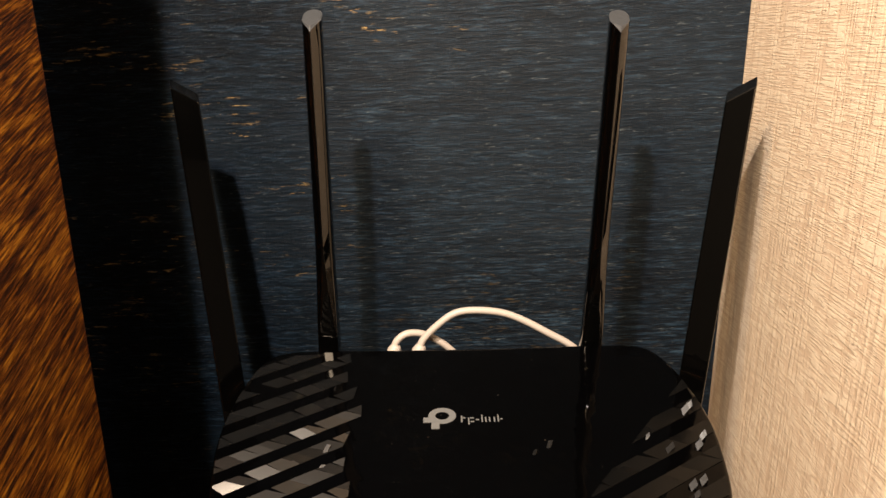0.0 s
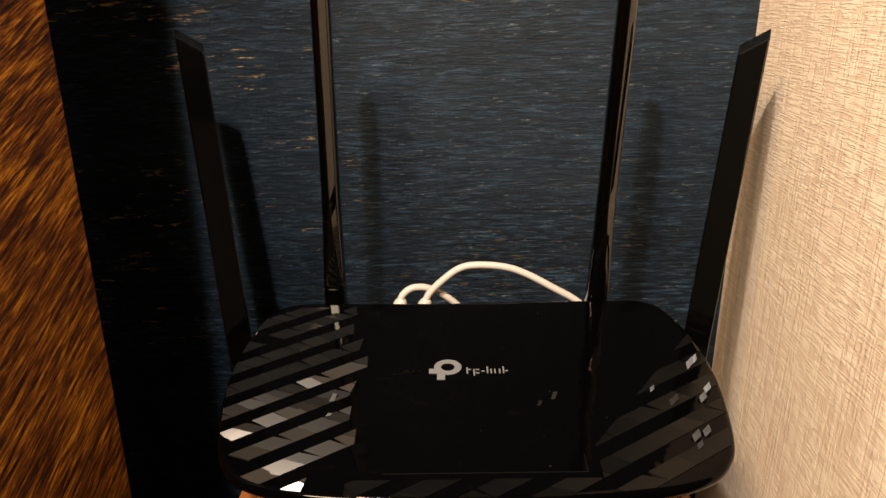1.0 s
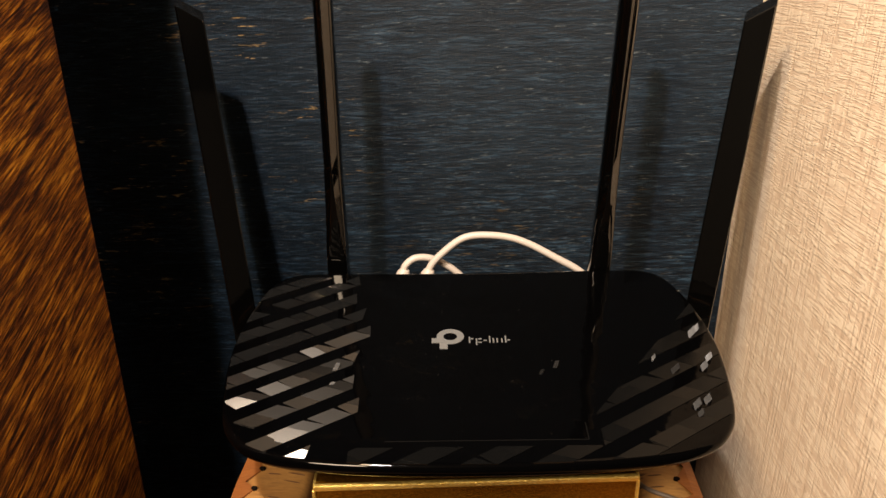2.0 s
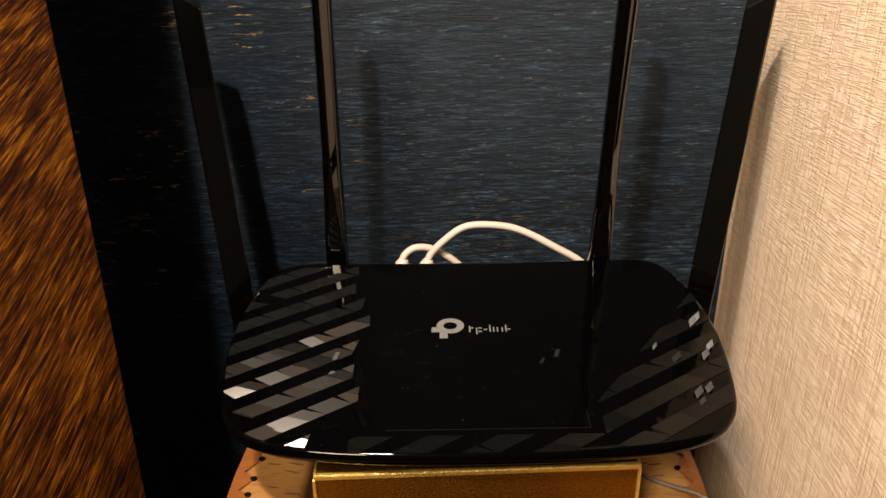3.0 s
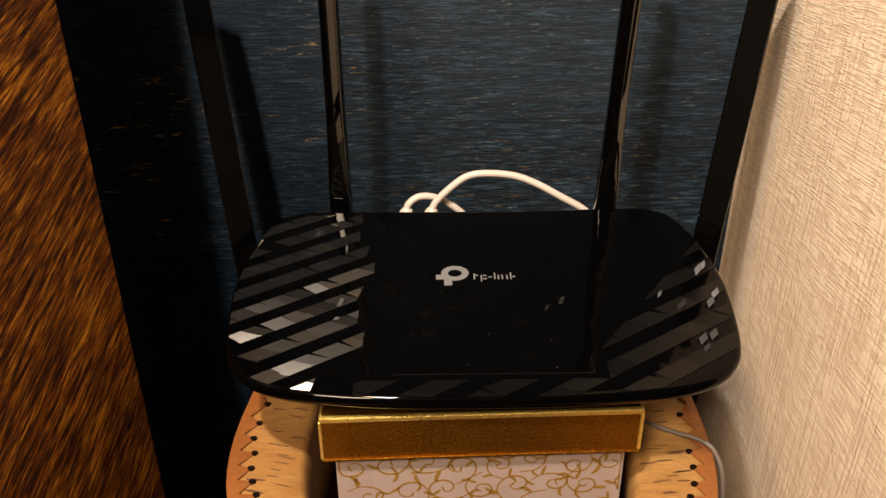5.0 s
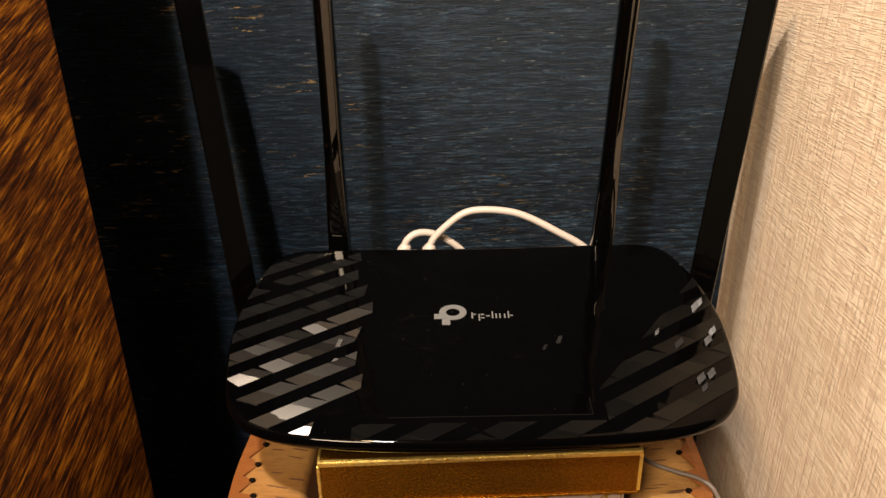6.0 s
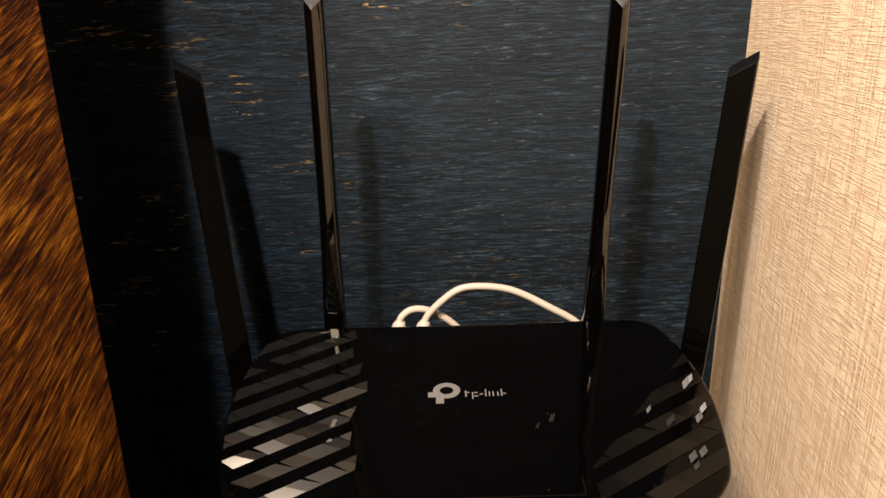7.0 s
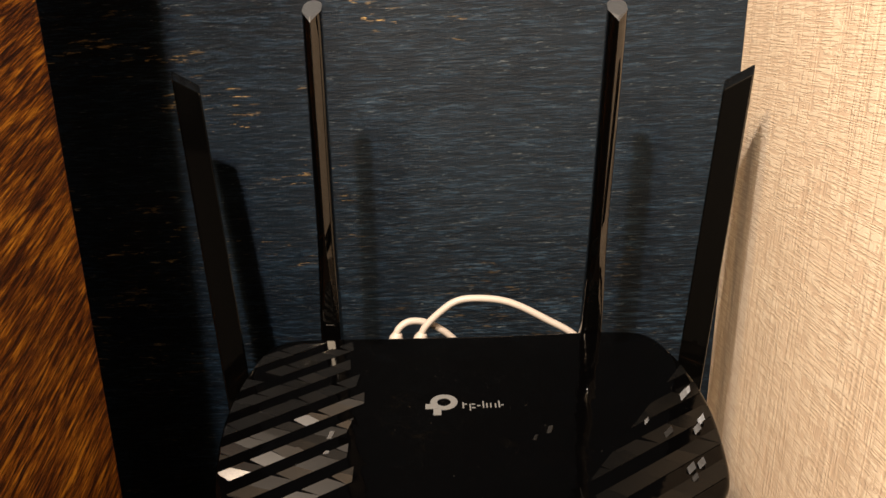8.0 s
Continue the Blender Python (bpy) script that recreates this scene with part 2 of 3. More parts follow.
def spline(points, steps, closed=False):
    """Catmull-Rom through the points."""
    pts = [Vector(p) for p in points]
    n = len(pts)
    out = []
    for i in range(n if closed else n - 1):
        if closed:
            p0, p1, p2, p3 = pts[(i - 1) % n], pts[i], pts[(i + 1) % n], pts[(i + 2) % n]
        else:
            p0, p1, p2, p3 = pts[max(i - 1, 0)], pts[i], pts[i + 1], pts[min(i + 2, n - 1)]
        for s in range(steps):
            t = s / steps
            out.append(0.5 * (2 * p1 + (p2 - p0) * t + (2 * p0 - 5 * p1 + 4 * p2 - p3) * t * t + (3 * p1 - p0 - 3 * p2 + p3) * t ** 3))
    if not closed:
        out.append(pts[-1])
    return out


def tube_bm(points, radius, sides=12, steps=10):
    """A round cable along a smooth path; radius: one number or one for each control point."""
    path = spline(points, steps)
    rings = []
    ref = Vector((0.13, 0.41, 0.9)).normalized()
    for i, p in enumerate(path):
        d = (path[min(i + 1, len(path) - 1)] - path[max(i - 1, 0)]).normalized()
        u = d.cross(ref).normalized()
        w = d.cross(u)
        if isinstance(radius, (int, float)):
            r = radius
        else:
            k = min(i / steps, len(radius) - 1.001)
            r = radius[int(k)] * (1 - k % 1) + radius[int(k) + 1] * (k % 1)
        rings.append([p + r * (math.cos(a) * u + math.sin(a) * w) for a in (2 * math.pi * j / sides for j in range(sides))])
    return rings_bm(rings)


# ---- the setting ----
WALL_Y, WALL_X = 0.460, 0.2000
ROOM_X = 1.40
tagged(link_mesh("wall_back", box_bm(-2.6, WALL_X, WALL_Y, WALL_Y + 0.12, 0, 2.5), BLUE), "dark blue streaked wall with worn tan flecks", "wall", kind="structure")
tagged(link_mesh("wall_right", box_bm(WALL_X, ROOM_X, 0.175, WALL_Y + 0.12, 0, 2.5), LINEN), "beige wall with embossed linen-textured wallpaper", "wall", kind="structure")
tagged(link_mesh("wall_left", box_bm(-2.72, -2.6, -2.9, WALL_Y + 0.12, 0, 2.5), CEIL), "plain dim painted wall", "wall", kind="structure")
tagged(link_mesh("wall_far_right", box_bm(ROOM_X, ROOM_X + 0.12, -2.9, WALL_Y + 0.12, 0, 2.5), CEIL), "plain dim painted wall", "wall", kind="structure")
tagged(link_mesh("wall_behind", box_bm(-2.72, ROOM_X + 0.12, -3.02, -2.9, 0, 2.5), CEIL), "plain dim painted wall", "wall", kind="structure")
tagged(link_mesh("floor", box_bm(-2.72, ROOM_X + 0.12, -3.02, WALL_Y + 0.12, -0.1, 0.0), FLOOR), "plain brown floor", "floor", kind="structure")
tagged(link_mesh("ceiling", box_bm(-2.72, ROOM_X + 0.12, -3.02, WALL_Y + 0.12, 2.5, 2.6), CEIL), "plain dim ceiling", "ceiling", kind="structure")
SHELF_Z = 0.66
tagged(link_mesh("shelf", box_bm(-0.085, WALL_X - 0.001, 0.12, WALL_Y - 0.001, SHELF_Z - 0.03, SHELF_Z, 0.002), TABLE), "dark wooden shelf board in the niche", "shelf", kind="structure")


# ---- the cabinet beside the niche ----
def cabinet():
    root = tagged(new("cabinet"), "tall brown wooden cabinet with streaky grained veneer", "cabinet")
    root.matrix_world = pose(-0.1578, 0.256, 0.0)
    part("side_panel", box_bm(-0.024, 0.0, -0.115, 0.0, 0.0, 1.60, 0.0025, 3), WOOD, root)
    part("front", box_bm(-0.80, -0.0245, -0.115, -0.111, 0.0, 1.60, 0.002), WOOD, root)
    part("body", box_bm(-0.80, -0.20, -0.110, 0.202, 0.0, 1.598, 0.002), WOOD, root)
    return root


cabinet()


# ---- the router ----
TOP = 0.0335
router_pose = pose(0, 0.228, 0.926, 8, 0, 0) @ pose(0, 0, 0, 0, 0, 3) @ pose(0.019, 0.042, -TOP)
HALF = [(0, -80.5), (31, -80), (62, -78), (85, -74), (100, -67.5), (109, -58.5), (114, -48), (118, -30), (121, -8), (121.5, 10), (120, 28), (116.5, 48), (109.5, 65), (98, 71.5), (78, 72.4), (40, 71.5)]
CONTROL = [Vector((x / 1000, y / 1000, 0)) for x, y in HALF] + [Vector((0, 0.0712, 0))] + [Vector((-x / 1000, y / 1000, 0)) for x, y in reversed(HALF[1:])]
OUTLINE = spline(CONTROL, 6, closed=True)


def inset(d, z):
    """The outline moved inwards by d metres, at the height z (or z as a function of the point)."""
    out = []
    n = len(OUTLINE)
    for i, p in enumerate(OUTLINE):
        t = OUTLINE[(i + 1) % n] - OUTLINE[i - 1]
        q = p + Vector((-t.y, t.x, 0)).normalized() * d
        out.append(Vector((q.x, q.y, z(q) if callable(z) else z)))
    return out


def clip(poly, edges):
    """A polygon cut by half planes (point, inward normal)."""
    for p, nrm in edges:
        out = []
        for i, a in enumerate(poly):
            b = poly[(i + 1) % len(poly)]
            da, db = (a - p).dot(nrm), (b - p).dot(nrm)
            if da >= 0:
                out.append(a)
            if da * db < 0:
                out.append(a + (b - a) * (da / (da - db)))
        poly = out
        if len(poly) < 3:
            return []
    return poly


def inside_edges(d):
    ring = inset(d, 0.0)
    n = len(ring)
    out = []
    for i in range(0, n, 2):
        t = ring[(i + 2) % n] - ring[i]
        out.append((ring[i], Vector((-t.y, t.x, 0)).normalized()))
    return out


def stripe_bm(offset, width, side, rng, edges):
    """One raised diagonal band of the cover, cut into slightly tilted facets."""
    ang = radians(32)
    u, v = Vector((math.cos(ang), math.sin(ang), 0)), Vector((-math.sin(ang), math.cos(ang), 0))
    bm = bmesh.new()
    s = -0.16
    while s < 0.16:
        step = rng.uniform(0.010, 0.019) if side >= 0 else rng.uniform(0.006, 0.013)
        skew = rng.uniform(-0.0075, -0.003)
        quad = [u * s + v * offset, u * (s + step) + v * offset, u * (s + step + skew) + v * (offset + width), u * (s + skew) + v * (offset + width)]
        face = clip(quad, edges)
        mid = u * (s + step / 2) + v * (offset + width / 2)
        tu, tv = rng.uniform(-0.008, 0.008), rng.uniform(-0.01, 0.02)
        s += step
        if not face or (side < 0 and mid.x < -0.100 and rng.random() < 0.16):
            continue
        top = [bm.verts.new((p.x, p.y, TOP + 0.00035 + tu * (p - mid).dot(u) + tv * (p - mid).dot(v))) for p in face]
        low = [bm.verts.new((p.x, p.y, TOP - 0.0012)) for p in face]
        bm.faces.new(top)
        k = len(face)
        for i in range(k):
            bm.faces.new((low[i], low[(i + 1) % k], top[(i + 1) % k], top[i]))
    return bm


def antenna_bm(height, lean, at, turn, slope=0.62, flat=False):
    """A slender stem with a ridge along its own -y, on a foot with a broad flat front; the tip is cut slanting."""
    rot = Matrix.Rotation(turn, 3, "Z")
    tip = math.copysign(0.45, turn)
    half_x, half_y = (0.0050, 0.0074) if flat else (0.0060, 0.0074)

    def outline(share):
        """share 0: the foot's box section, 1: the stem's; 20 points, front first, with rounded corners."""
        if flat:
            c = 0.0009
            return [(sx * (half_x - c) + c * math.cos(a0 + q), sy * (half_y - c) + c * math.sin(a0 + q)) for sx, sy, a0 in ((1, -1, -1.5708), (1, 1, 0), (-1, 1, 1.5708), (-1, -1, 3.1416)) for q in (0, 0.52, 1.05, 1.57)]
        wide = half_x * (1 - share * 0.14)
        nose = half_x * (0.86 * (1 - share) + 0.07 * share)
        brow = -half_y * (0.80 * (1 - share) + 0.18 * share)
        out = [(-nose * 0.5, -half_y), (nose * 0.5, -half_y), (nose * 0.86, -half_y * 0.985), (nose, -half_y * 0.95)]
        cheek = (wide * (0.97 - 0.27 * share), -half_y * (0.86 - 0.28 * share))
        out += [cheek, (wide * 0.97, brow - 0.0006), (wide, brow), (wide, 0.0), (wide, half_y * 0.35)]
        out += [(wide * math.cos(a), half_y * (0.35 + 0.65 * math.sin(a))) for a in (0.45, 0.85, 1.25, 1.57, 1.89, 2.29, 2.69)]
        out += [(-wide, half_y * 0.35), (-wide, 0.0), (-wide, brow), (-wide * 0.97, brow - 0.0006), (-cheek[0], cheek[1]), (-nose, -half_y * 0.95), (-nose * 0.86, -half_y * 0.985)]
        return out

    def section(share, z, shrink=1.0):
        ring = []
        for x, y in outline(share):
            x, y = x * shrink, y * shrink
            zz = z(x, y) if callable(z) else z
            p = rot @ Vector((x, y, zz))
            ring.append(Vector((p.x + lean[0] * zz, p.y + lean[1] * zz, p.z)) + Vector(at))
        return ring

    rings = [section(share, z) for z, share in ((-0.020, 0.0), (0.0, 0.0), (0.012, 0.02), (0.022, 0.10), (0.032, 0.26), (0.042, 0.46), (0.052, 0.66), (0.062, 0.83), (0.072, 0.94), (0.084, 1.0), (height - 0.020, 1.0))]
    if flat:
        rings.append(section(1.0, lambda x, y: height - 0.0056 + slope * y + tip * x))
        rings.append(section(1.0, lambda x, y: height - 0.0049 + slope * y + tip * x, 0.96))
        rings.append(section(1.0, lambda x, y: height - 0.0052 + slope * y + tip * x, 0.84))
    else:
        rings.append(section(1.0, lambda x, y: height - 0.005 + min(slope * y, 1.5 * (y + 0.0030))))
        rings.append(section(1.0, lambda x, y: height - 0.0046 + slope * y, 0.93))
    return rings_bm(rings)


def disc_bm(c, r, h, sides=20):
    return rings_bm([[Vector((c[0] + r * math.cos(2 * math.pi * j / sides), c[1] + r * math.sin(2 * math.pi * j / sides), c[2] + z)) for j in range(sides)] for z in (0, h)])


def router():
    root = tagged(new("router"), "glossy black wireless router with four antennas on a gift box", "router")
    root.matrix_world = router_pose
    # thin cover with a rolled edge
    roll = [(0.0055, -0.0105), (0.0030, -0.0085), (0.0010, -0.0064), (0.0, -0.0040), (0.0002, -0.0024), (0.0007, -0.0013), (0.0015, -0.0005), (0.0026, -0.0001), (0.004, 0.0)]
    rings = [inset(d, TOP + z) for d, z in roll]
    last = rings[-1]
    for k in (0.75, 0.5, 0.25):
        rings.append([Vector((p.x * k, p.y * k, TOP + 0.0003 * (1 - k))) for p in last])
    cover = part("top_cover", rings_bm(rings), GLOSS, root, smooth=True)

    def low(q):
        return TOP - 0.0130 - (q.y + 0.0605) * math.tan(radians(8)) * 0.99

    part("base_shell", rings_bm([inset(0.0055, TOP - 0.0104), inset(0.010, TOP - 0.0112), inset(0.020, low)]), DARK, root, smooth=False)
    for sx in (-1, 1):
        for y in (-0.045, 0.045):
            z = low(Vector((0, y, 0)))
            part("rubber_foot", disc_bm((sx * 0.045, y, z - 0.0022), 0.006, 0.004), DARK, root)
    rng = random.Random(5)
    for side in (-1, 1):
        edges = inside_edges(0.0018)
        bound = -0.056 if side < 0 else 0.052
        if side > 0:
            edges.append((Vector((bound, 0, 0)), Vector((1, 0, 0))))
        if side > 0:
            edges.append((Vector((0.050, -0.052, 0)), Vector((0.075, -0.058, 0)).normalized()))
        for i in range(-8, 9):
            ends = [(Vector((bound + rng.uniform(-0.010, 0.005), 0, 0)), Vector((-1, rng.uniform(-0.3, 0.3), 0)).normalized())] if side < 0 else []
            bm = stripe_bm(0.0156 * i + (0.004 if side < 0 else 0.0075), 0.0082, side, rng, edges + ends)
            if len(bm.faces):
                part("faceted_stripe", bm, SHEEN if side > 0 else SATIN if i < 3 else SATIN_DIM, cover, "satin black faceted diagonal stripe")
            else:
                bm.free()
    edges = inside_edges(0.0018)
    edges += [(Vector((-0.055, 0, 0)), Vector((1, 0, 0))), (Vector((0.051, 0, 0)), Vector((-1, 0, 0))), (Vector((0, -0.0690, 0)), Vector((0, -1, 0)))]
    for i in range(-6, 7):
        bm = stripe_bm(0.0156 * i + 0.0075, 0.0082, 0, rng, edges)
        if len(bm.faces):
            part("faceted_stripe", bm, SHEEN, cover, "satin black faceted diagonal stripe")
        else:
            bm.free()
    # small facets added between the stripes, tilted at the lamp to make its glints
    ang = radians(32)
    for x, y, w, d, lean_x, lean_y in ((0.097, -0.046, 5.0, 3.6, -0.24, -0.50), (0.1025, -0.043, 4.6, 3.6, -0.30, -0.48), (0.097, -0.0515, 4.0, 2.6, -0.20, -0.46), (0.108, -0.020, 4.6, 3.4, -0.26, -0.62), (0.112, -0.0135, 4.6, 3.0, -0.30, -0.66), (0.1095, 0.006, 5.0, 3.4, -0.26, -0.78), (0.1130, 0.010, 3.6, 3.0, -0.30, -0.72), (0.094, -0.0215, 6.0, 3.2, -0.26, -0.42), (0.086, -0.0125, 3.0, 2.0, -0.24, -0.60), (0.0385, -0.0165, 2.6, 4.6, -0.14, -0.40), (0.031, -0.0215, 2.0, 3.6, -0.10, -0.30), (-0.0665, -0.0165, 2.6, 5.0, 0.12, -0.56), (-0.0672, -0.028, 2.4, 2.2, 0.12, -0.56)):
        bm = bmesh.new()
        u, v = Vector((math.cos(ang), math.sin(ang), 0)), Vector((-math.sin(ang), math.cos(ang), 0))
        if abs(x) < 0.07:
            u, v = Vector((1, 0, 0)), Vector((0.12, 1, 0))
        pts = [Vector((x, y, 0)) + u * (i * w / 2500 + j * 0.0006) + v * (j * d / 2600) for i, j in ((-1, -1), (1, -1), (1, 1), (-1, 1))]
        tops = [TOP + 0.0007 - lean_x * (p.x - x) - lean_y * (p.y - y) for p in pts]
        rise = TOP + 0.0001 - min(tops)
        upper = [bm.verts.new((p.x, p.y, t + rise)) for p, t in zip(pts, tops)]
        lower = [bm.verts.new((p.x, p.y, TOP - 0.0008)) for p in pts]
        bm.faces.new(upper)
        for i in range(4):
            bm.faces.new((lower[i], lower[(i + 1) % 4], upper[(i + 1) % 4], upper[i]))
        part("glint_facet", bm, GLINT, cover, "small added facet tilted to glint")
    # window line of the lamps at the front
    for x0, x1, y0, y1 in ((-0.040, 0.046, -0.0655, -0.0652), (0.0459, 0.0462, -0.0655, -0.0550)):
        part("window_edge", box_bm(x0, x1, y0, y1, TOP - 0.0002, TOP + 0.0002), DARK, cover)
    # emblem and word mark as plain shapes
    ex, ey, z = 0.006 - 0.019, 0.048 - 0.042, TOP + 0.0001
    ring = []
    for r, zz in ((0.0034, 0.0), (0.0034, 0.0004), (0.0068, 0.0004), (0.0068, 0.0)):
        ring.append([Vector((ex + 0.0012 + r * 1.02 * math.cos(2 * math.pi * j / 36), ey + 0.0016 + r * 0.92 * math.sin(2 * math.pi * j / 36), z + zz)) for j in range(36)])
    part("emblem_ring", rings_bm(ring, False, False), SILVER, cover, "silver printed ring")
    part("emblem_bar", box_bm(ex - 0.0082, ex - 0.0022, ey - 0.0036, ey + 0.0002, z, z + 0.0005), SILVER, cover)
    part("emblem_bar", box_bm(ex - 0.0042, ex - 0.0002, ey - 0.0086, ey - 0.0038, z, z + 0.0005), SILVER, cover)
    x = 0.0165 - 0.019
    for gap, w, h, dy in ((0, 0.0008, 0.0048, 0.0), (0.0002, 0.0013, 0.0007, 0.0030), (0.0012, 0.0007, 0.0052, -0.0018), (0.0004, 0.0019, 0.0007, 0.0028), (-0.0019, 0.0019, 0.0007, 0.0), (0.0009, 0.0017, 0.0007, 0.0015), (0.0011, 0.0007, 0.0054, 0.0), (0.0011, 0.0007, 0.0036, 0.0), (0.0012, 0.0007, 0.0036, 0.0), (0.0017, 0.0007, 0.0034, 0.0), (0.0012, 0.0007, 0.0054, 0.0), (0.0004, 0.0014, 0.0007, 0.0016)):
        x += gap
        part("word_bar", box_bm(x, x + w, 0.0442 - 0.042 + dy, 0.0442 - 0.042 + dy + h, z, z + 0.0004), SILVER, cover)
        x += w
    inv = router_pose.inverted()

    def upright(at, height, lean, turn):
        bm = antenna_bm(height, lean, at, turn, flat=abs(turn) > 0.1)
        bm.transform(inv)
        a = part("antenna", bm, ANTENNA, root, "glossy black upright antenna with slanted tip", smooth=abs(turn) < 0.1)
        for p in a.data.polygons:
            if len(p.vertices) > 4 and p.index > 20:
                p.use_smooth = False
                p.material_index = 1
        if abs(turn) < 0.1:
            a.data.set_sharp_from_angle(angle=radians(24))
        a.data.materials.append(TIP if abs(turn) < 0.1 else ANTENNA)
        last = len(a.data.vertices) - (23 if abs(turn) < 0.1 else 16)
        for p in a.data.polygons:
            if len(p.vertices) == 4 and sum(v >= last for v in p.vertices) == 2 and abs(turn) < 0.1:
                p.material_index, p.use_smooth = 1, False
        foot = Vector(at) + Vector((-0.007 * math.copysign(1, at[0]) if abs(turn) > 0.1 else 0, 0, -0.015))
        hinge = box_bm(foot.x - 0.0065, foot.x + 0.0065, foot.y - 0.009, foot.y + 0.006, foot.z - 0.008, foot.z + 0.006, 0.002)
        hinge.transform(inv)
        part("hinge", hinge, DARK, a)

    upright((-0.0660, 0.354, 0.925), 0.205, (0.0018, 0.0), 0.0)
    upright((0.0888, 0.354, 0.925), 0.203, (0.036, 0.0), 0.0)
    upright((-0.1232, 0.340, 0.9093), 0.181, (-0.153, 0.250), radians(110))
    upright((0.1458, 0.340, 0.9093), 0.181, (0.1265, 0.170), radians(-109))
    return root


router()


# ---- cables behind the router ----
def white_cable(plug, points, label):
    root = tagged(new("network_cable"), label, "cable", "white cables")
    root.matrix_world = pose(*plug)
    back = Matrix.Translation(-Vector(plug))
    bm = tube_bm([(px, py, pz + 0.002) for px, py, pz in points], 0.0022)
    bm.transform(back)
    part("cord", bm, WHITE, root, smooth=True)
    x, y, z = plug
    bm = tube_bm([(x - 0.0004, y, z - 0.012), (x, y, z - 0.002), (x + 0.0008, y, z + 0.003), (x + 0.0022, y, z + 0.0065)], [0.0050, 0.0050, 0.0045, 0.0025], 14, 5)
    bm.transform(back)
    part("plug_boot", bm, WHITE, root, smooth=True)


white_cable((-0.0296, 0.368, 0.9245), [(-0.0296, 0.368, 0.925), (-0.0272, 0.369, 0.9315), (-0.0205, 0.371, 0.9355), (-0.0100, 0.374, 0.9335), (0.0031, 0.377, 0.9245), (0.012, 0.379, 0.912), (0.014, 0.380, 0.890), (0.010, 0.380, 0.80)], "short white network cable bending behind the router")
white_cable((-0.0140, 0.366, 0.9255), [(-0.0140, 0.366, 0.926), (-0.0105, 0.367, 0.9335), (-0.0022, 0.368, 0.9421), (0.0080, 0.369, 0.9495), (0.0193, 0.370, 0.9515), (0.0360, 0.371, 0.9500), (0.0494, 0.371, 0.9455), (0.0660, 0.370, 0.9370), (0.0813, 0.370, 0.9280), (0.094, 0.371, 0.914), (0.100, 0.374, 0.890), (0.100, 0.378, 0.80)], "white network cable arching behind the router")


